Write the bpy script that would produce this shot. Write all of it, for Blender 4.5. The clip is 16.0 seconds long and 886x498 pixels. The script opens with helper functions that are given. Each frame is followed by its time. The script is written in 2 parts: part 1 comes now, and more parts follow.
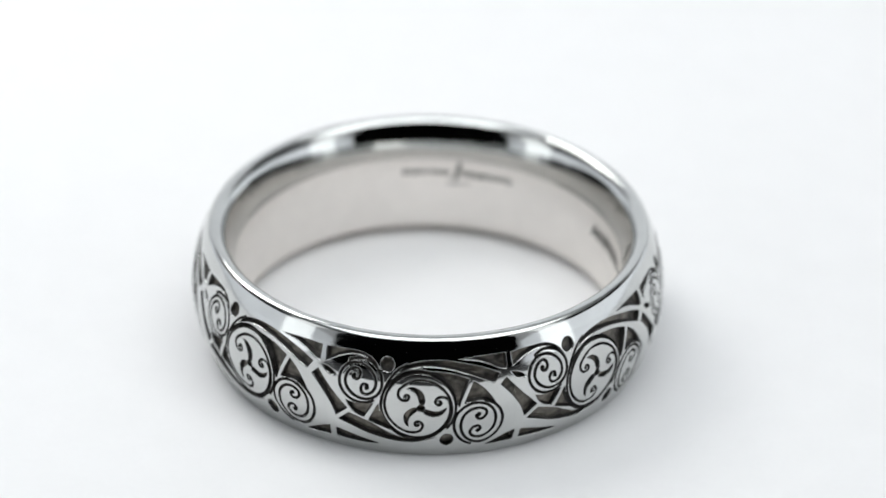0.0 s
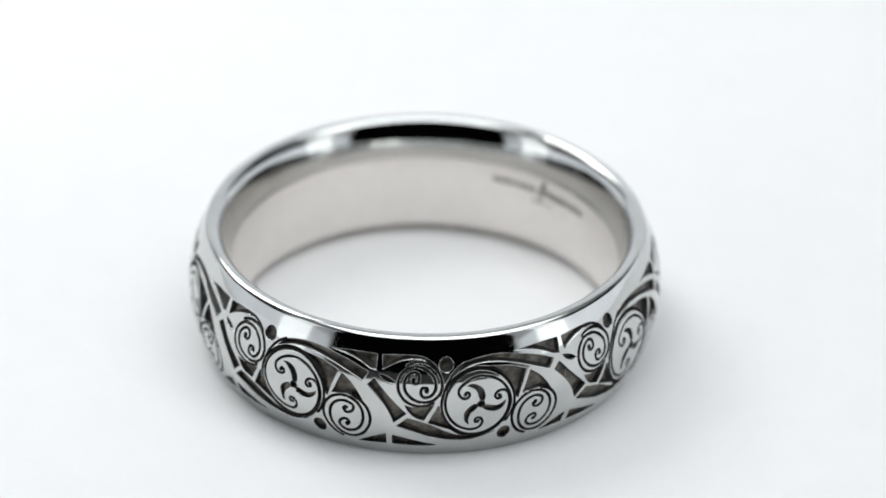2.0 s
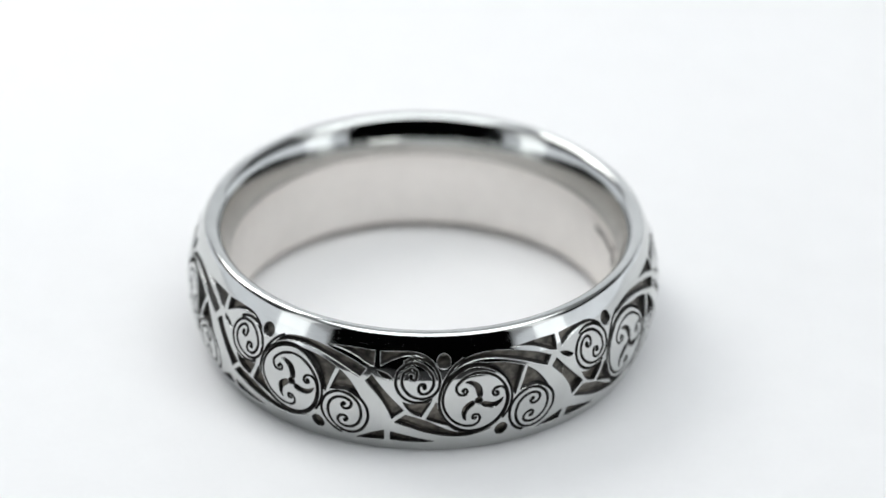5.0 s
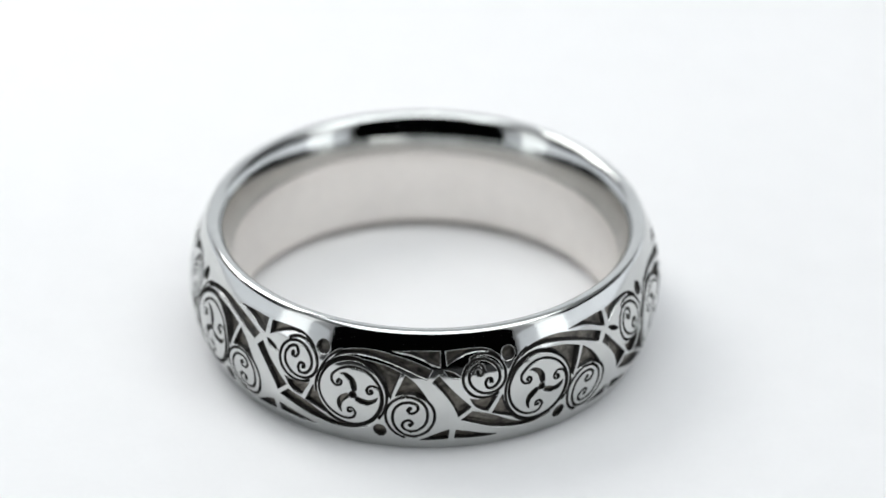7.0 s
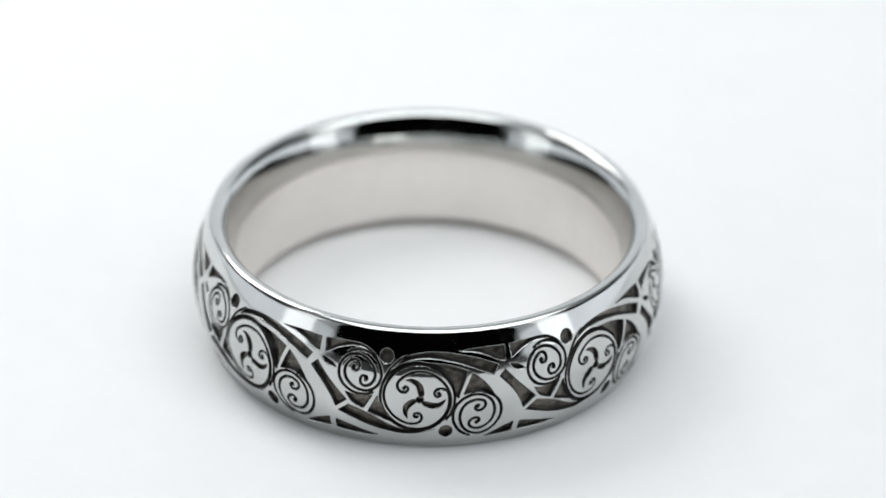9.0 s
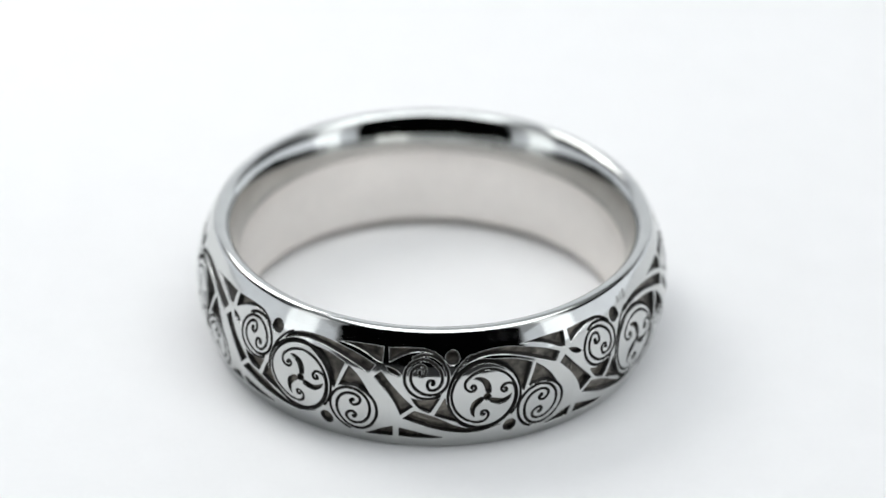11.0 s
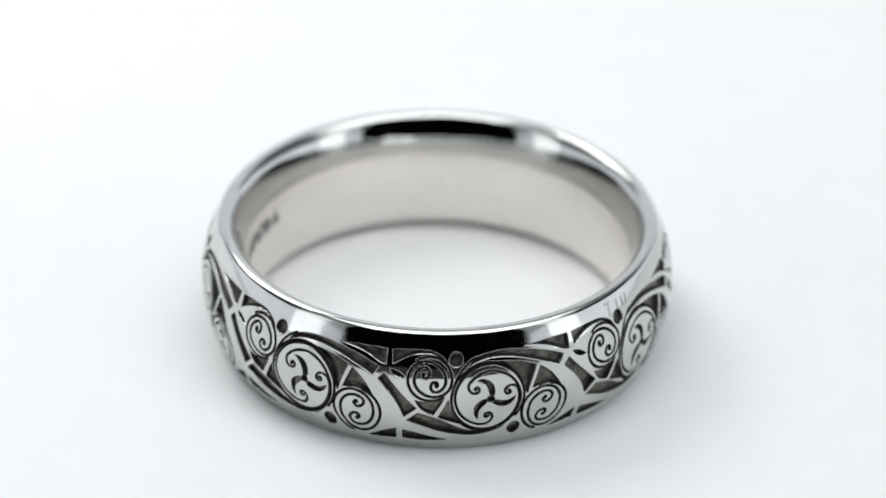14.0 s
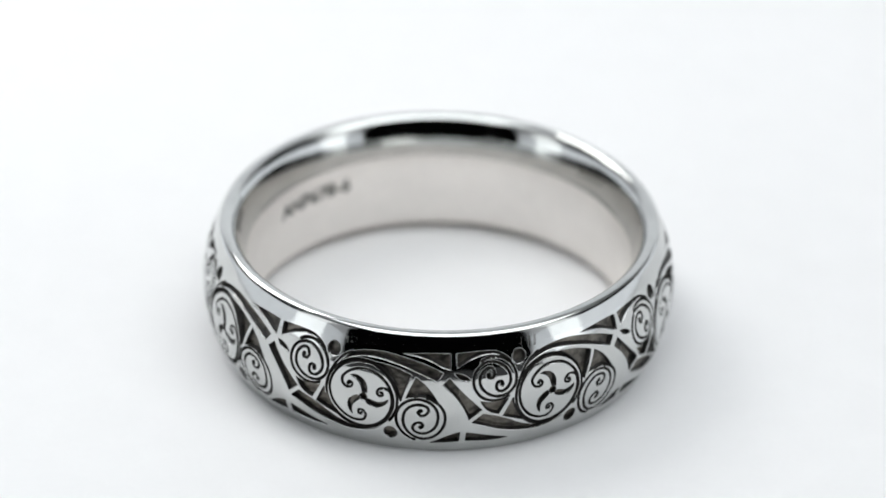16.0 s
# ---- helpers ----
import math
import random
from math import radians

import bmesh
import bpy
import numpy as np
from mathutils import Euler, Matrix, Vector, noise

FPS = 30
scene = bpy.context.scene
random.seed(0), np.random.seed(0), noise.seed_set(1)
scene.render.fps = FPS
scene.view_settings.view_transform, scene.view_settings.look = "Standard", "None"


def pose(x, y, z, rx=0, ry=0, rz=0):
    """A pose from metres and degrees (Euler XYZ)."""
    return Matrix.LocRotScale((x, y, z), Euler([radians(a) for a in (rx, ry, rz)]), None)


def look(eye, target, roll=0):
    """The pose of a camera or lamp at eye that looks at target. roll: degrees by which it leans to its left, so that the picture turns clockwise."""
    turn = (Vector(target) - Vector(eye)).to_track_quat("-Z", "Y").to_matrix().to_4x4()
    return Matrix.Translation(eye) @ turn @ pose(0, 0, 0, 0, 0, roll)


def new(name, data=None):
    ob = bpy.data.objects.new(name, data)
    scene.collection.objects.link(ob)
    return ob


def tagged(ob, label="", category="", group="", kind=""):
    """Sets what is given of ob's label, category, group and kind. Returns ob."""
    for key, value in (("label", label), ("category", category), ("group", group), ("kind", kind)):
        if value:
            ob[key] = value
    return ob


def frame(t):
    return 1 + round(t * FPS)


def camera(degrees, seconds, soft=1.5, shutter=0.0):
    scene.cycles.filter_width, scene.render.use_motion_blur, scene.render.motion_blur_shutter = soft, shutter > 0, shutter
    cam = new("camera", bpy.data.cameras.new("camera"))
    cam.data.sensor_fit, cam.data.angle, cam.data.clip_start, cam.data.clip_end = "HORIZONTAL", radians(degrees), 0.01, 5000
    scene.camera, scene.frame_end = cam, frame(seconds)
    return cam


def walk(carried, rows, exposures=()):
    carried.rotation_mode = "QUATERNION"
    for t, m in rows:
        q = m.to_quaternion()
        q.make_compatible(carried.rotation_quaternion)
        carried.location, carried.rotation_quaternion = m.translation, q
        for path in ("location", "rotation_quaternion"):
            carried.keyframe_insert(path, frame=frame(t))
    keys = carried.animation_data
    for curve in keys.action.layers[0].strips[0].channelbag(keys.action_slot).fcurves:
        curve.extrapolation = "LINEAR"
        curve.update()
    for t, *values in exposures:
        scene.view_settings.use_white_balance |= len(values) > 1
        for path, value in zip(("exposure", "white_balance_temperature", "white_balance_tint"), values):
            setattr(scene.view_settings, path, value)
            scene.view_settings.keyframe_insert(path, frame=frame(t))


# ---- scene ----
MM = 0.001
RAD = 11.06         # greatest outer radius of the ring, mm
HALF = 3.06         # from the middle of the band up to its top edge, mm
FOOT = 3.12         # and down to its foot

# ---- camera: stands still ----
cam = camera(15.81, 16.0, soft=1.7)
RIGHT = Vector((0.99984303, 0.00924011, 0.01511737))
UP = Vector((-0.01771763, 0.52143866, 0.85310481))
BACK = Vector((0.00000000, -0.85323874, 0.52152051))
EYE = Vector((0.542, -127.757, 79.366 + FOOT)) * MM
stand = Matrix((RIGHT, UP, BACK)).transposed().to_4x4()
stand.translation = EYE
cam.data.dof.use_dof = True
cam.data.dof.focus_distance = 0.1415
cam.data.dof.aperture_fstop = 31.0
walk(cam, [(0.0, stand), (16.0, stand)])

# ---- light: a white tent under soft lamps, its front open to a dark room ----
world = bpy.data.worlds.new("dark_room")
world.use_nodes = True
world.node_tree.nodes["Background"].inputs[0].default_value = (0.9, 0.95, 1.0, 1)
world.node_tree.nodes["Background"].inputs[1].default_value = 0.001
scene.world = world


def soft_lamp(name, eye, target, sx, sy, watts, colour):
    data = bpy.data.lights.new(name, "AREA")
    data.shape, data.size, data.size_y, data.energy, data.color = "RECTANGLE", sx, sy, watts, colour
    ob = new(name, data)
    ob.matrix_world = look(eye, target)
    return ob


soft_lamp("overhead_lamp", (0.08, -0.08, 0.49), (0.08, -0.08, 0), 0.60, 0.34, 1.54, (0.962, 0.997, 1.01))
# added fill that brightens the paper towards upper left; no lamp known there
soft_lamp("corner_fill", (-0.085, 0.075, 0.13), (-0.025, 0.025, 0.0), 0.08, 0.08, 0.10, (1.0, 1.0, 0.985))
soft_lamp("back_lamp", (0.0, 0.345, 0.27), (0.0, 0.0, 0.27), 0.60, 0.42, 0.30, (0.95, 0.99, 1.03))
for side, watts in ((-1, 0.09), (1, 0.12)):
    soft_lamp("side_lamp", (0.318 * side, 0.01, 0.07), (0.0, 0.01, 0.07), 0.66, 0.13, watts, (0.92, 0.98, 1.06))
for side in (-1, 1):
    soft_lamp("front_lamp", (0.312 * side, -0.165, 0.16), (0.0, -0.165, 0.16), 0.11, 0.31, 0.085, (0.965, 1.0, 0.99))
scene.view_settings.exposure = 0.0


# ---- materials ----
def material(name, base, metallic, rough, grain=0.0, grain_scale=4000.0, tint=None, bump=0.0, haze=0.0):
    mat = bpy.data.materials.new(name)
    mat.use_nodes = True
    nt = mat.node_tree
    bsdf = nt.nodes["Principled BSDF"]
    bsdf.inputs["Base Color"].default_value = (*base, 1)
    bsdf.inputs["Metallic"].default_value = metallic
    bsdf.inputs["Roughness"].default_value = rough
    if grain or bump:
        co = nt.nodes.new("ShaderNodeTexCoord")
        n1 = nt.nodes.new("ShaderNodeTexNoise")
        n1.inputs["Scale"].default_value = grain_scale
        n1.inputs["Detail"].default_value = 6
        nt.links.new(co.outputs["Object"], n1.inputs["Vector"])
        if grain:
            n2 = nt.nodes.new("ShaderNodeTexNoise")
            n2.inputs["Scale"].default_value = grain_scale / 7
            nt.links.new(co.outputs["Object"], n2.inputs["Vector"])
            add = nt.nodes.new("ShaderNodeMath")
            add.operation = "MULTIPLY_ADD"
            nt.links.new(n1.outputs["Fac"], add.inputs[0])
            add.inputs[1].default_value = 0.6
            nt.links.new(n2.outputs["Fac"], add.inputs[2])
            ramp = nt.nodes.new("ShaderNodeMapRange")
            ramp.inputs["From Min"].default_value, ramp.inputs["From Max"].default_value = 0.55, 1.05
            ramp.inputs["To Min"].default_value, ramp.inputs["To Max"].default_value = 0, 1
            nt.links.new(add.outputs[0], ramp.inputs["Value"])
            mix = nt.nodes.new("ShaderNodeMix")
            mix.data_type = "RGBA"
            mix.inputs["A"].default_value = (*[c * (1 - grain) for c in base], 1)
            mix.inputs["B"].default_value = (*[min(1, c * (1 + grain)) for c in (tint or base)], 1)
            nt.links.new(ramp.outputs["Result"], mix.inputs["Factor"])
            nt.links.new(mix.outputs["Result"], bsdf.inputs["Base Color"])
        if haze:
            worn = nt.nodes.new("ShaderNodeMapRange")
            worn.inputs["From Min"].default_value, worn.inputs["From Max"].default_value = 0.45, 0.75
            worn.inputs["To Min"].default_value, worn.inputs["To Max"].default_value = rough, rough + haze
            nt.links.new(n1.outputs["Fac"], worn.inputs["Value"])
            nt.links.new(worn.outputs["Result"], bsdf.inputs["Roughness"])
        if bump:
            bm_ = nt.nodes.new("ShaderNodeBump")
            bm_.inputs["Strength"].default_value = bump
            bm_.inputs["Distance"].default_value = 0.00005
            nt.links.new(n1.outputs["Fac"], bm_.inputs["Height"])
            nt.links.new(bm_.outputs["Normal"], bsdf.inputs["Normal"])
    return mat


POLISHED = material("polished_white_metal", (0.575, 0.585, 0.575), 1.0, 0.04, 0.10, 700.0, bump=0.12, haze=0.11)
SATIN = material("satin_white_metal", (0.86, 0.825, 0.79), 1.0, 0.42, 0.04, 1500.0)
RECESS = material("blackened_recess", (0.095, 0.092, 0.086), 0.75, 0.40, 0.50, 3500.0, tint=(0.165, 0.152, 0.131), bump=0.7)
WORN = material("faint_struck_metal", (0.36, 0.36, 0.345), 1.0, 0.09, 0.35, 5000.0, bump=0.15)
INKED = material("blackened_lettering", (0.07, 0.068, 0.06), 0.7, 0.5, 0.4, 9000.0)
BLACK = material("black_cut", (0.035, 0.033, 0.031), 0.3, 0.5, 0.4, 6000.0)
TABLE = material("dark_table", (0.02, 0.02, 0.022), 0.0, 0.6, 0.3, 60.0)
STRUCK = material("dark_struck_metal", (0.14, 0.133, 0.12), 0.7, 0.5, 0.4, 9000.0)
PAPER = material("white_paper", (0.875, 0.875, 0.88), 0.0, 0.8, 0.01, 3000.0)
FABRIC = material("white_tent_fabric", (0.85, 0.85, 0.86), 0.0, 0.9, 0.02, 900.0)


# ---- builders ----
def mesh_of(name, verts, faces, mats, smooth=True):
    me = bpy.data.meshes.new(name)
    me.from_pydata(verts, [], faces)
    for m in mats:
        me.materials.append(m)
    me.polygons.foreach_set("use_smooth", [smooth] * len(me.polygons))
    me.update()
    return me


def slab(name, x0, x1, y0, y1, z0, z1, mat, label, category):
    bm = bmesh.new()
    bmesh.ops.create_cube(bm, size=1)
    for v in bm.verts:
        v.co = Vector((x0 + (v.co.x + .5) * (x1 - x0), y0 + (v.co.y + .5) * (y1 - y0), z0 + (v.co.z + .5) * (z1 - z0)))
    me = bpy.data.meshes.new(name)
    bm.to_mesh(me)
    bm.free()
    me.materials.append(mat)
    return tagged(new(name, me), label, category, kind="structure")


# ---- structure ----
def sheet(name, outline, z0, z1, mat):
    """A flat sheet of that outline."""
    bm = bmesh.new()
    low = [bm.verts.new((x, y, z0)) for x, y in outline]
    high = [bm.verts.new((x, y, z1)) for x, y in outline]
    bm.faces.new(high)
    bm.faces.new(list(reversed(low)))
    for k in range(len(outline)):
        n = (k + 1) % len(outline)
        bm.faces.new((low[k], low[n], high[n], high[k]))
    me = bpy.data.meshes.new(name)
    bm.to_mesh(me)
    bm.free()
    me.materials.append(mat)
    return new(name, me)


# white sheet, cut back out of view so the ring mirrors bare dark table
NOTCH = 0.035
ground = sheet("ground", [(-0.5, -0.6), (-0.36, -0.36), (-NOTCH, -NOTCH), (NOTCH, -NOTCH), (0.36, -0.36), (0.5, -0.6), (0.5, 0.5), (-0.5, 0.5)], -0.002, 0.0, PAPER)
tagged(ground, "matt white paper surface under the ring", "tabletop", kind="structure")
slab("table", -0.9, 0.9, -0.9, 0.9, -0.03, -0.002, TABLE, "unseen dark table under the white paper, mirrored in the ring", "table")
slab("wall_back", -0.62, 0.62, 0.35, 0.36, 0.0, 0.50, FABRIC, "white fabric back of the light tent", "tent wall")
slab("wall_left", -0.33, -0.32, -0.34, 0.35, 0.0, 0.15, FABRIC, "white fabric side of the light tent", "tent wall")
slab("wall_right", 0.32, 0.33, -0.34, 0.35, 0.0, 0.15, FABRIC, "white fabric side of the light tent", "tent wall")
slab("wall_left_outer", -0.36, -0.335, -0.35, -0.09, 0.0, 0.40, FABRIC, "white fabric outer side of the light tent", "tent wall")
slab("wall_right_outer", 0.335, 0.36, -0.35, -0.09, 0.0, 0.40, FABRIC, "white fabric outer side of the light tent", "tent wall")
slab("ceiling", -0.62, 0.62, -0.25, 0.36, 0.50, 0.51, FABRIC, "white fabric top of the light tent", "tent top")

# ---- the ring ----
ring = new("ring")
tagged(ring, "polished white metal ring engraved with blackened triskele spirals", "ring")


def dome(z):
    q = z / RAD
    return RAD * (1 - (1.06 if z > 0 else 0.98) * q * q)


def lathe(name, profile, mat, steps=720, label=""):
    n = len(profile)
    verts, faces = [], []
    for i in range(steps):
        a = 2 * math.pi * i / steps
        c, s = math.cos(a), math.sin(a)
        verts += [(r * c * MM, r * s * MM, z * MM) for r, z in profile]
    for i in range(steps):
        j = (i + 1) % steps
        for k in range(n - 1):
            faces.append((i * n + k, i * n + k + 1, j * n + k + 1, j * n + k))
    ob = new(name, mesh_of(name, verts, faces, [mat]))
    ob.parent = ring
    if label:
        tagged(ob, label)
    return ob


BAND_TOP, BAND_LOW = 2.42, -2.62


def roll(start, e0, e1, rho, steps):
    """A rounded stretch of profile on from start, its normal turning from e0 to e1 degrees above the outward level."""
    r, z = start
    a0, a1 = radians(e0), radians(e1)
    return [(r + rho * (math.cos(a) - math.cos(a0)), z + rho * (math.sin(a) - math.sin(a0))) for a in np.linspace(a0, a1, steps)]


BEAD = 2.86         # the dome ends here in a narrow rounded bead
lean = math.degrees(math.atan(2 * 1.06 * BEAD / RAD))
rim = [(dome(z), z) for z in np.linspace(BAND_TOP, BEAD, 9)] + roll((dome(BEAD), BEAD), lean, 90, 0.38, 10)[1:]
foot = [(10.0, -FOOT)] + [(10.16 + (dome(-2.96) - 10.16) * math.cos(a), -2.96 - 0.16 * math.sin(a)) for a in np.linspace(math.pi / 2, 0.15, 10)]
foot += [(dome(z), z) for z in np.linspace(-2.96, BAND_LOW, 6)]
comfort = roll(rim[-1], 90, 128, 0.38, 9)
comfort += roll(comfort[-1], 128, 158, 0.96, 14)[1:]
SWELL = 6.1         # the inside swells gently towards the middle of the band
INNER, WAIST = roll(comfort[-1], 158, 180, SWELL, 2)[-1]
comfort += roll(comfort[-1], 158, 171.5, SWELL, 10)[1:]
WALL_TOP = comfort[-1][1]


def inner_radius(z):
    return INNER + (SWELL - math.sqrt(SWELL ** 2 - (z - WAIST) ** 2) if z > WAIST else 0.004 * (z - WAIST) ** 2)


WALL_LOW = -2.56
under = [(inner_radius(WALL_LOW), WALL_LOW), (9.05, -2.66), (9.45, -2.90), (9.88, -3.10), (10.0, -FOOT)]
wall_in = [(inner_radius(z), z) for z in np.linspace(WALL_TOP, WALL_LOW, 25)]
# each profile runs so that its faces look out of the metal
lathe("upper_rim", rim, POLISHED, label="mirror-polished upper rim")
lathe("lower_rim", foot, POLISHED, label="polished lower rim")
lathe("inner_bevel", comfort, POLISHED)
lathe("inner_bevel", under, SATIN)
lathe("inner_wall", wall_in, SATIN, label="satin inner wall")

# ---- the engraving: one repeat of 45 degrees, drawn on the unrolled band in mm ----
REPEATS = 8
PITCH = 2 * math.pi * RAD / REPEATS
LOWER = 0.080       # the drawing is stretched a little below the middle of the band
TRISKELE, HUB = (-0.13, 0.02), (0.0, -0.02)
UPPER_SPIRAL, LOWER_SPIRAL = (-2.74, 1.04), (2.60, -0.87)


def turned(points, angle, centre, scale=1.0):
    c, s_ = math.cos(angle) * scale, math.sin(angle) * scale
    return [(centre[0] + x * c - y * s_, centre[1] + x * s_ + y * c) for x, y in points]


def flat(points, steps=6):
    """A smooth line through the points."""
    p = np.array([points[0], *points, points[-1]], float)
    out = []
    for k in range(1, len(p) - 2):
        for q in np.arange(steps) / steps:
            a, b, c, d = p[k - 1:k + 3]
            out.append(0.5 * (2 * b + (c - a) * q + (2 * a - 5 * b + 4 * c - d) * q * q + (3 * b - a - 3 * c + d) * q ** 3))
    return np.array(out + [p[-2]])


# cut fields, as corners on the unrolled band
FIELDS = [
    [(1.60, 2.21), (2.67, 2.30), (3.44, 2.31), (3.96, 2.29), (3.94, 1.59), (3.61, 1.65), (3.11, 1.94), (2.47, 2.14)],
    [(-4.52, 2.28), (-3.88, 2.34), (-3.09, 2.36), (-2.59, 2.31), (-2.05, 2.02), (-1.72, 1.48), (-2.10, 1.90), (-2.62, 2.18), (-3.25, 2.19), (-3.91, 1.98), (-4.46, 1.65)],
    [(-1.13, 1.52), (-0.68, 2.02), (0.05, 2.20), (0.98, 2.23), (1.90, 2.07), (2.91, 1.80), (3.62, 1.47), (3.33, 1.04), (2.33, 1.49), (1.52, 1.75), (0.79, 1.90), (0.06, 1.93), (-0.58, 1.80)],
    [(0.20, 1.77), (1.15, 1.69), (1.70, 1.54), (2.20, 1.33), (1.86, 0.45), (1.74, -0.05), (1.50, 0.27), (1.20, 0.91), (0.80, 1.35)],
    [(2.36, 1.27), (2.86, 0.89), (3.28, 0.30), (3.42, -0.02), (3.00, 0.10), (2.40, 0.25), (1.90, 0.17)],
    [(3.56, 0.93), (3.88, 1.26), (4.45, 0.57), (5.38, -0.45), (4.77, -1.02), (4.57, -0.42), (4.16, 0.28)],
    [(-3.28, -0.67), (-2.35, -0.96), (-1.64, -1.44), (-1.01, -1.77), (-0.27, -1.92), (0.47, -1.77), (0.90, -1.70), (-0.09, -2.10), (-0.85, -2.16), (-1.69, -2.00), (-2.43, -1.79), (-3.16, -1.45), (-3.83, -1.18)],
    [(-3.45, 0.05), (-3.12, -0.05), (-2.56, -0.05), (-2.08, 0.07), (-2.55, -0.81), (-2.95, -0.67), (-3.27, -0.36)],
    [(-1.92, 0.08), (-1.70, -0.38), (-1.40, -0.94), (-1.10, -1.33), (-0.75, -1.65), (-1.54, -1.31), (-2.40, -0.95)],
    [(-4.00, -1.77), (-3.43, -1.92), (-2.78, -2.14), (-1.85, -2.41), (-2.55, -2.49), (-3.44, -2.45), (-4.04, -2.40)],
    [(4.42, -1.71), (4.40, -2.41), (3.79, -2.47), (2.95, -2.50), (3.35, -2.27), (3.88, -1.93)],
    [(4.06, 1.47), (4.32, 1.45), (4.64, 1.32), (4.88, 1.07), (4.55, 1.05), (4.25, 1.19)],
]


def eased(points, turn=50.0, rounds=2):
    """The outline with its gentle bends rounded and its sharp corners kept."""
    p = [np.array(q) for q in points]
    for _ in range(rounds):
        out = []
        for k, b in enumerate(p):
            a, c = p[k - 1], p[(k + 1) % len(p)]
            cross = (b - a)[0] * (c - b)[1] - (b - a)[1] * (c - b)[0]
            if abs(math.degrees(math.atan2(cross, float(np.dot(b - a, c - b))))) > turn:
                out.append(b)
            else:
                out += [b * 0.75 + a * 0.25, b * 0.75 + c * 0.25]
        p = out
    return np.array(p)


BLADE = [(-0.66, 0.98), (-0.38, 1.05), (-0.04, 0.92), (0.16, 0.64), (0.19, 0.22), (-0.05, 0.20), (-0.13, 0.44), (-0.20, 0.66), (-0.38, 0.85)]
TRI_HOOK = [(-0.74, 0.56), (-0.65, 0.66), (-0.53, 0.56), (-0.60, 0.39), (-0.84, 0.38), (-1.00, 0.57), (-0.99, 0.84)]
HOOK = [(-0.02, 0.45), (-0.11, 0.33), (0.01, 0.18), (0.23, 0.24), (0.35, 0.44), (0.26, 0.64), (0.0, 0.74)]


def whorl(centre, start, sweep, r0, r1, steps=60, settle=1.0, tall=1.0):
    """A spiral from radius r0 to r1; settle above 1 lets it reach r1 early and follow the circle from there."""
    out = []
    for q in np.linspace(0, 1, steps):
        r, a = r0 + (r1 - r0) * (1 - (1 - q) ** settle), start + sweep * q
        out.append((centre[0] + r * math.cos(a), centre[1] + r * math.sin(a) * tall))
    return out


def coil(start, sweep, steps=48):
    """The outer turn of a double spiral: it keeps close to its eye, swings out and then follows the rim."""
    out = []
    for q in np.linspace(0, sweep, steps):
        rise = min(max((q - 1.0) / 2.3, 0), 1)
        r = 0.755 + 0.29 * rise * rise * (3 - 2 * rise) + 0.03 * max(q - 3.3, 0)
        out.append((r * math.cos(start + q), r * math.sin(start + q)))
    return out


lines = []          # (points, half-width), in the drawing's own height
balls = []          # blind ends of the lines
cuts = []           # closed outlines in the same
for k in range(3):
    a = -2 * math.pi * k / 3
    hook = turned(TRI_HOOK, a, HUB)
    end = math.atan2(hook[-1][1] - TRISKELE[1], hook[-1][0] - TRISKELE[0])
    r = math.hypot(hook[-1][1] - TRISKELE[1], hook[-1][0] - TRISKELE[0])
    lines.append((flat(hook + whorl(TRISKELE, end - 0.25, -radians(290), r + 0.03, 1.70, 44, 1.7, 1.02)), 0.064))
    balls.append((turned([(-0.71, 0.53)], a, HUB)[0], 0.085))
    cuts.append(flat(turned(BLADE + BLADE[:1], a, HUB), 3))
for centre, angle, scale in ((UPPER_SPIRAL, radians(50), 0.94), (LOWER_SPIRAL, 0.0, 1.03)):
    for k in range(2):
        a = angle + math.pi * k
        arc = coil(math.pi / 2 + 0.35, radians(325))
        lines.append((flat(turned(HOOK + arc, a, centre, scale)), 0.070))
        balls.append((turned([(0.0, 0.42)], a, centre, scale)[0], 0.115))
lines.append((flat([(-0.66, 2.00), (-1.06, 1.74), (-1.42, 1.29), (-1.67, 0.70), (-1.78, 0.05)]), 0.060))
PITS = [((-1.56, 1.94), 0.34), ((1.19, -1.70), 0.33), (HUB, 0.20)]
DISCS = [(TRISKELE, 1.74), (UPPER_SPIRAL, 1.09), (LOWER_SPIRAL, 1.16)]

NU, NZ = 560, 290
us = np.linspace(-PITCH / 2, PITCH / 2, NU + 1)
zs = np.linspace(BAND_LOW, BAND_TOP, NZ + 1)
gu, gz = np.meshgrid(us, zs)
gv = np.where(gz < 0, (1 - np.sqrt(1 - 4 * LOWER * np.minimum(gz, 0))) / (2 * LOWER), gz)


def to_line(x, y, pts):
    """The distance from the grid to a line of points."""
    best = np.full(x.shape, 9.0)
    for (ax, ay), (bx, by) in zip(pts[:-1], pts[1:]):
        dx, dy = bx - ax, by - ay
        n = dx * dx + dy * dy
        if n < 1e-10:
            continue
        q = np.clip(((x - ax) * dx + (y - ay) * dy) / n, 0, 1)
        best = np.minimum(best, (x - ax - q * dx) ** 2 + (y - ay - q * dy) ** 2)
    return np.sqrt(best)


def inside(x, y, pts):
    hit = np.zeros(x.shape, bool)
    for (ax, ay), (bx, by) in zip(pts, np.roll(pts, -1, axis=0)):
        if ay == by:
            continue
        hit ^= ((ay > y) != (by > y)) & (x < (bx - ax) * (y - ay) / (by - ay) + ax)
    return hit


def near(x, pts, y, margin):
    return (x > pts[:, 0].min() - margin) & (x < pts[:, 0].max() + margin) & (y > pts[:, 1].min() - margin) & (y < pts[:, 1].max() + margin)


def soft_step(q):
    q = np.clip(q, 0, 1)
    return q * q * (3 - 2 * q)


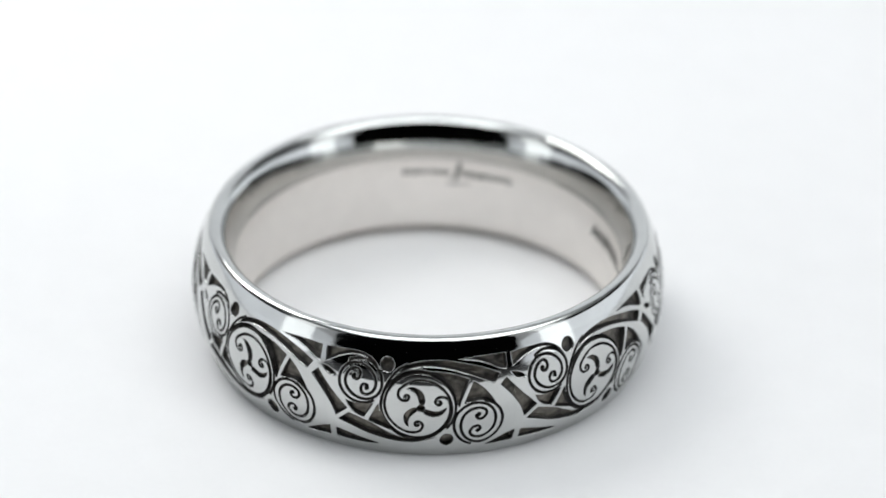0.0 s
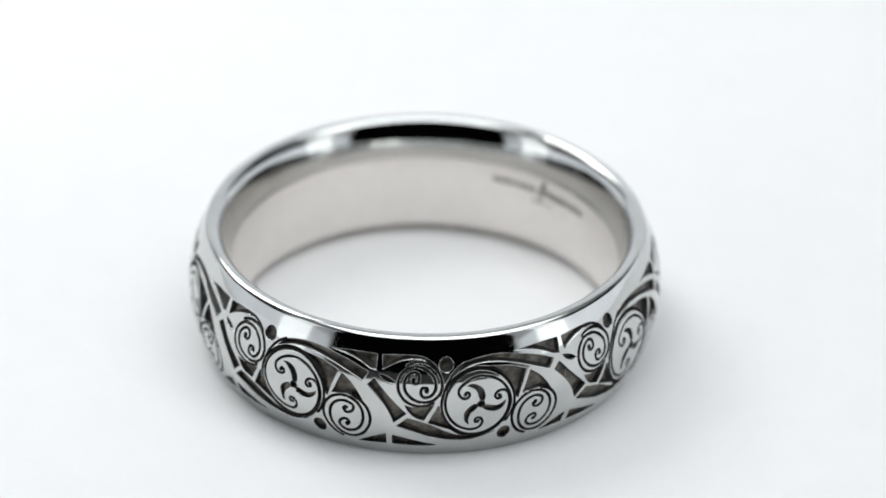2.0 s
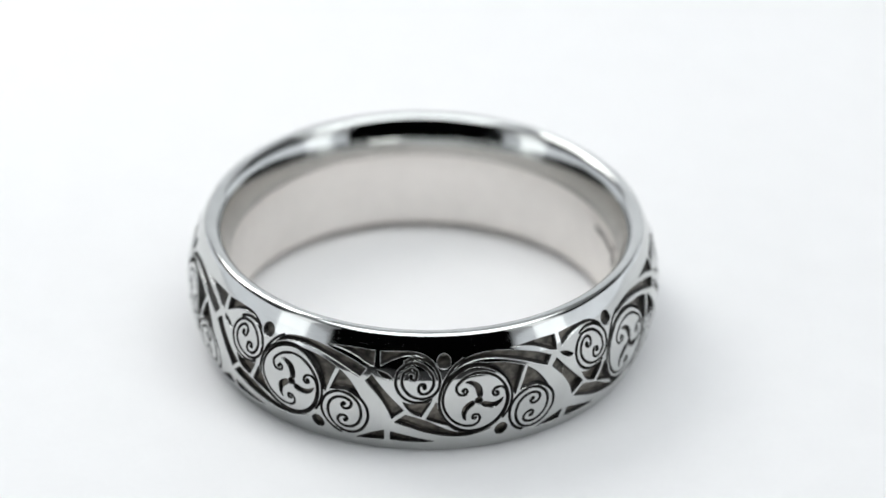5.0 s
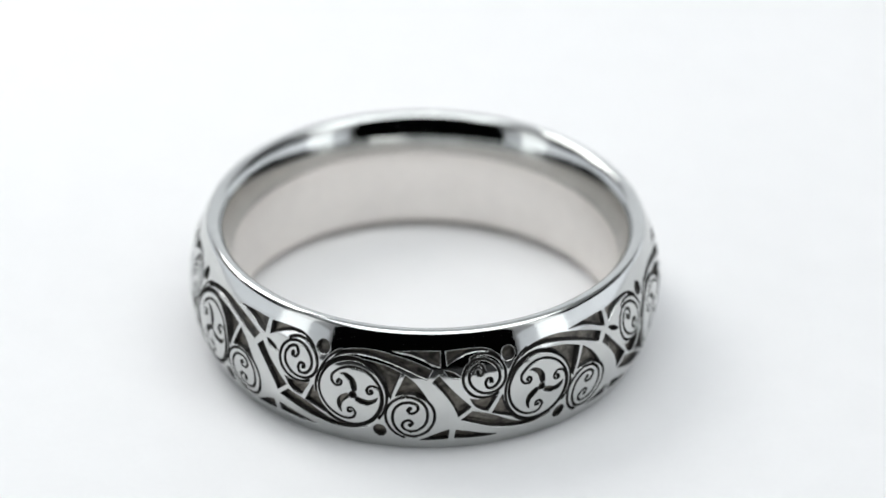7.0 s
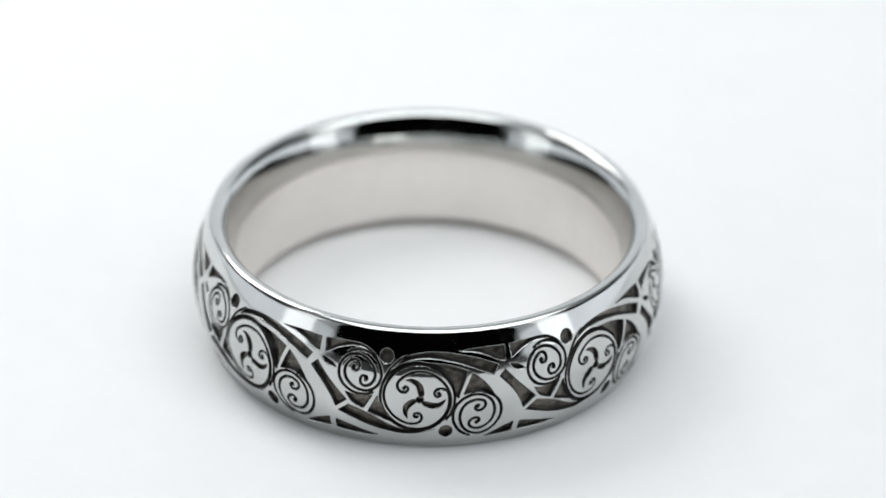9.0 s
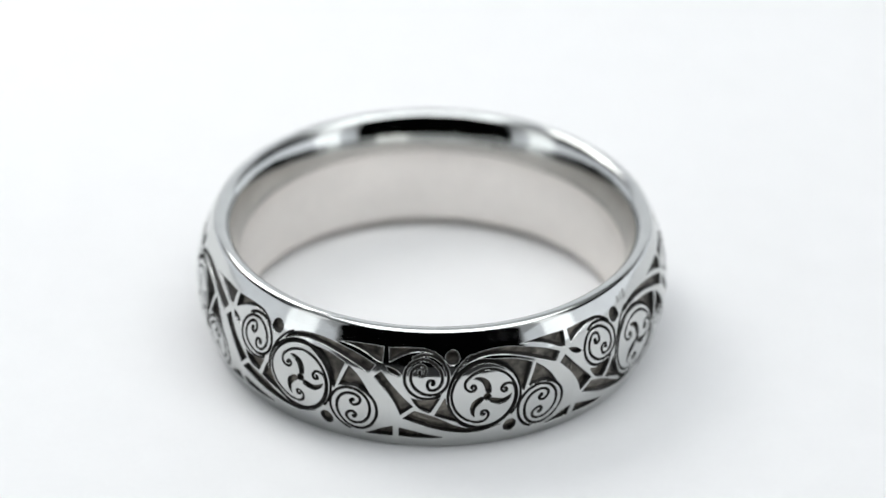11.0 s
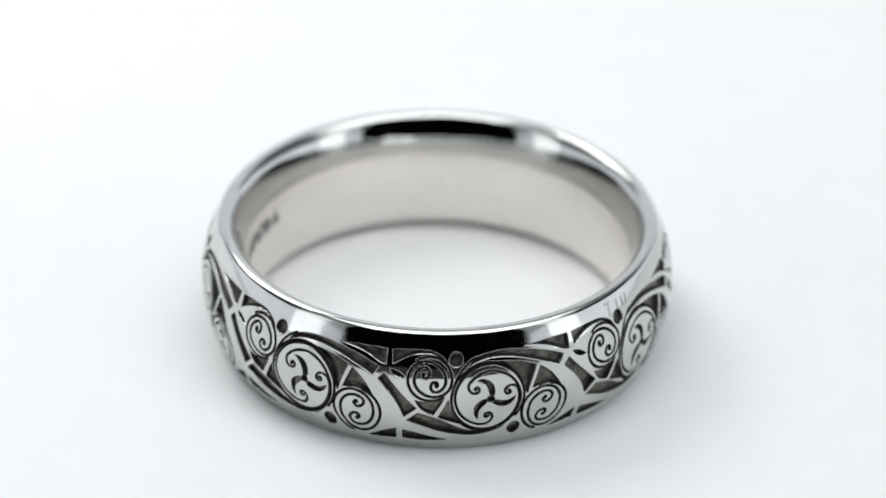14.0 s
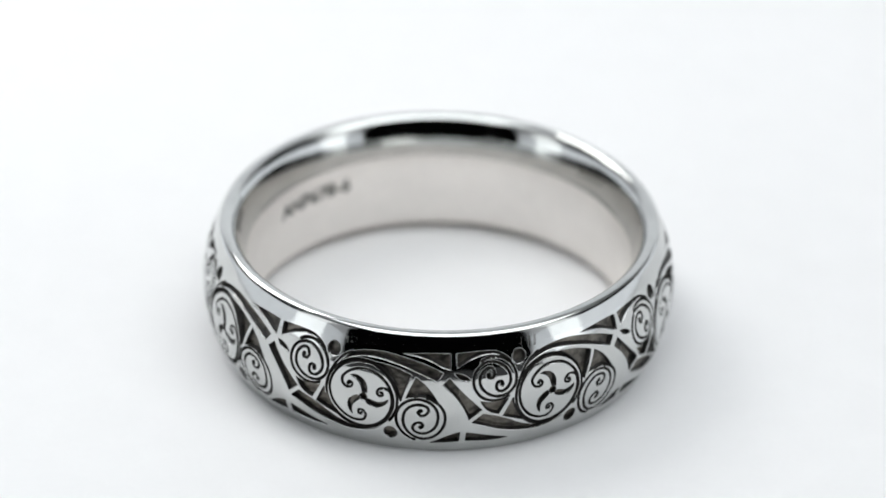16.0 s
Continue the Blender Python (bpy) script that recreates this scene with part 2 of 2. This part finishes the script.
def field_depth(x, y, pts, depth, slope):
    out = np.zeros(x.shape)
    m = near(x, pts, y, 0.02)
    if m.any():
        d = to_line(x[m], y[m], np.vstack([pts, pts[:1]]))
        out[m] = np.where(inside(x[m], y[m], pts), depth * soft_step(d / slope), 0)
    return out


depth = np.zeros(gu.shape)
for shift in (-PITCH, 0, PITCH):
    x = gu + shift
    keep = np.zeros(gu.shape)
    for pts in map(eased, FIELDS):
        keep = np.maximum(keep, field_depth(x, gz, pts, 0.26, 0.075))
    depth = np.maximum(depth, keep)
for shift in (-PITCH, 0, PITCH):            # the roundels stand proud of the cut fields
    x = gu + shift
    for (cx, cy), r in DISCS:
        depth[np.hypot(x - cx, gv - cy) < r] = 0
floor_depth = depth.copy()
for shift in (-PITCH, 0, PITCH):
    x = gu + shift
    for pts, half in lines:
        m = near(x, pts, gv, 0.2)
        if m.any():
            d = to_line(x[m], gv[m], pts)
            depth[m] = np.maximum(depth[m], 0.27 * soft_step((half - d) / 0.042))
    for pts in cuts:
        cut = field_depth(x, gv, pts, 0.25, 0.07)
        depth, floor_depth = np.maximum(depth, cut), np.maximum(floor_depth, cut)
    for (cx, cy), r in PITS + balls:
        d = np.hypot(x - cx, gv - cy)
        cut = np.where(d < r, 0.24 * soft_step((r - d) / 0.07), 0)
        depth = np.maximum(depth, cut)
        if r > 0.15:
            floor_depth = np.maximum(floor_depth, cut)
# hand-finished floors are a little uneven
ripple = 0.018 * np.sin(gu * 7.3 + 2.1 * np.sin(gz * 5.1)) * np.sin(gz * 9.7 + gu)
radius = np.array([dome(z) for z in zs])[:, None] - depth - np.where(depth > 0.15, ripple, 0)
theta = gu / RAD
verts = np.stack([radius * np.cos(theta), radius * np.sin(theta), gz], -1).reshape(-1, 3) * MM
a_ = (np.arange(NZ)[:, None] * (NU + 1) + np.arange(NU)[None, :]).ravel()
quads = np.stack([a_, a_ + 1, a_ + NU + 2, a_ + NU + 1], -1)
mid_depth = depth.ravel()[quads].mean(1)
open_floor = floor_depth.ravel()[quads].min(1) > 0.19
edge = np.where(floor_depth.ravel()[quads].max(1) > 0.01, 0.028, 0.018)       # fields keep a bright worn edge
# open floors take RECESS; line grooves and slopes below the edge take the darker BLACK
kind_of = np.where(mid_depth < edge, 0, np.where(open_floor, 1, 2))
mid_u, mid_v = gu.ravel()[quads].mean(1), gv.ravel()[quads].mean(1)


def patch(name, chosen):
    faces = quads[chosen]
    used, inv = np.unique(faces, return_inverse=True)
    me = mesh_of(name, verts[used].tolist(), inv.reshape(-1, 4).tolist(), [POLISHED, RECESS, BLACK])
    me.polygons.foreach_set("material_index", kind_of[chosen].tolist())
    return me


owner = np.full(len(quads), 0)
for k, ((cx, cy), r) in enumerate(DISCS):
    owner[np.hypot(mid_u - cx, mid_v - cy) < r] = k + 1
for k, ((cx, cy), r) in enumerate(PITS[:2]):
    owner[np.hypot(mid_u - cx, mid_v - cy) < r + 0.02] = k + 4
PIECES = [("engraved_panel", ""), ("triskele_roundel", "roundel cut with a three-armed whirl"), ("spiral_roundel", "small roundel cut with a double spiral"),
          ("spiral_roundel", "small roundel cut with a double spiral"), ("pit", "round blackened pit"), ("pit", "round blackened pit")]
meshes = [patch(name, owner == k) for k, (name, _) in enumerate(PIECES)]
FIRST = radians(269.55)
for n in range(REPEATS):
    panel = new("engraved_panel", meshes[0])
    panel.parent = ring
    panel.rotation_euler.z = FIRST + 2 * math.pi * n / REPEATS
    for me, (name, label) in zip(meshes[1:], PIECES[1:]):
        ob = new(name, me)
        ob.parent = panel
        tagged(ob, label)


# ---- marks struck inside the band ----
def on_wall(x, y, mid):
    """A point x mm along the lettering and y mm up, on the inner wall round the angle mid."""
    a = mid - x / INNER
    r = inner_radius(y) - 0.02
    return (r * math.cos(a) * MM, r * math.sin(a) * MM, y * MM)


def bar_mark(name, x0, x1, y0, y1, mid, lean=0.0, label=""):
    vs, fs = [], []
    n = 6
    for i in range(n + 1):
        y = y0 + (y1 - y0) * i / n
        vs += [on_wall(x + lean * i / n, y, mid) for x in (x0, x1)]
    for i in range(n):
        fs.append((2 * i, 2 * i + 1, 2 * i + 3, 2 * i + 2))
    ob = new(name, mesh_of(name, vs, fs, [STRUCK]))
    ob.parent = ring
    if label:
        tagged(ob, label)


def word_mark(name, x0, x1, count, y0, y1, mid, label=""):
    """A struck word too small to read: a row of short upright bars."""
    vs, fs = [], []
    step = (x1 - x0) / count
    for k in range(count):
        xa = x0 + k * step
        xb = xa + step * random.uniform(0.55, 0.85)
        low, high = y0 + random.uniform(0, 0.08), y1 - random.uniform(0, 0.08)
        n = len(vs)
        vs += [on_wall(xa, low, mid), on_wall(xa, high, mid), on_wall(xb, high, mid), on_wall(xb, low, mid)]
        fs.append((n, n + 1, n + 2, n + 3))
    ob = new(name, mesh_of(name, vs, fs, [STRUCK]))
    ob.parent = ring
    if label:
        tagged(ob, label)


def lettering(name, text, height, width, y, mid, label):
    cu = bpy.data.curves.new(name, "FONT")
    cu.body, cu.size, cu.align_x, cu.resolution_u = text, height / 0.7, "CENTER", 3
    cu.offset = 0.022
    ob = bpy.data.objects.new(name, cu)
    me = bpy.data.meshes.new_from_object(ob)
    xs = [v.co.x for v in me.vertices]
    k = width / (max(xs) - min(xs))
    for v in me.vertices:
        v.co = on_wall(v.co.x * k, y + v.co.y, mid)
    me.materials.append(INKED)
    bpy.data.objects.remove(ob)
    out = new(name, me)
    out.parent = ring
    tagged(out, label)


def rim_mark(angle, marks, label=""):
    """Faint struck bars on the polished upper rim, as (start, width, low, high, slant) in mm from that angle on."""
    vs, fs = [], []
    for x0, w, low, high, slant in marks:
        n, rows = len(vs), 5
        for k in range(rows):
            z = low + (high - low) * k / (rows - 1)
            for x in (x0, x0 + w):
                a = angle + (x + slant * (z - low)) / RAD
                vs.append(((dome(z) + 0.004) * math.cos(a) * MM, (dome(z) + 0.004) * math.sin(a) * MM, z * MM))
        fs += [(n + 2 * k, n + 2 * k + 1, n + 2 * k + 3, n + 2 * k + 2) for k in range(rows - 1)]
    ob = new("mark", mesh_of("mark", vs, fs, [WORN]))
    ob.parent = ring
    tagged(ob, label)


rim_mark(radians(168.6), [(0.0, 0.14, 2.20, 2.72, 0.1), (-0.10, 0.34, 2.66, 2.76, 0.0), (0.62, 0.12, 2.30, 2.70, 0.1), (1.02, 0.15, 2.26, 2.68, 0.1), (1.30, 0.12, 2.26, 2.70, 0.2)], "faint struck mark on the rim")
rim_mark(radians(128.6), [(0.0, 0.20, 2.28, 2.56, 0.2), (0.30, 0.12, 2.30, 2.62, 0.2), (0.52, 0.22, 2.30, 2.66, 0.1)], "faint struck mark on the rim")
lettering("lettering", "ANP678-6", 0.70, 4.5, -0.2, radians(15.4), "dark struck letters and figures")
word_mark("mark", -2.75, -0.35, 10, 0.28, 0.64, radians(81.8), "dark struck mark")
word_mark("mark", 0.15, 2.80, 11, 0.28, 0.64, radians(81.8))
word_mark("mark", -0.55, 0.65, 6, -0.20, 0.0, radians(81.8))
bar_mark("mark", -0.25, -0.05, 0.10, 1.05, radians(81.8), lean=0.25)

RATE, SLOW = 15.175, -0.00209
OFF = Vector((-0.130, -0.334, 0)) * MM
# small unevenness of the turning, degrees ahead of the steady rate
TIMES = [0, 1.5, 3, 4.2, 6.3, 7.7, 9.2, 11.3, 13, 14.5, 16]
AHEAD = [0.49, 0.42, 0.38, 0.34, -0.31, -0.61, -0.73, -0.63, -0.52, -0.6, -0.69]


def motions():
    """The ring turns about an axis a little off its own centre."""
    rows = []
    for i in range(33):
        t = i * 0.5
        lag = sum(np.interp(t + d, TIMES, AHEAD) for d in (-0.5, 0.0, 0.5)) / 3
        place = Matrix.Rotation(radians(-(RATE * t + SLOW * t * t + lag)), 4, "Z") @ Matrix.Translation(OFF)
        place.translation.z = FOOT * MM
        rows.append((t, place))
    walk(ring, rows)


motions()
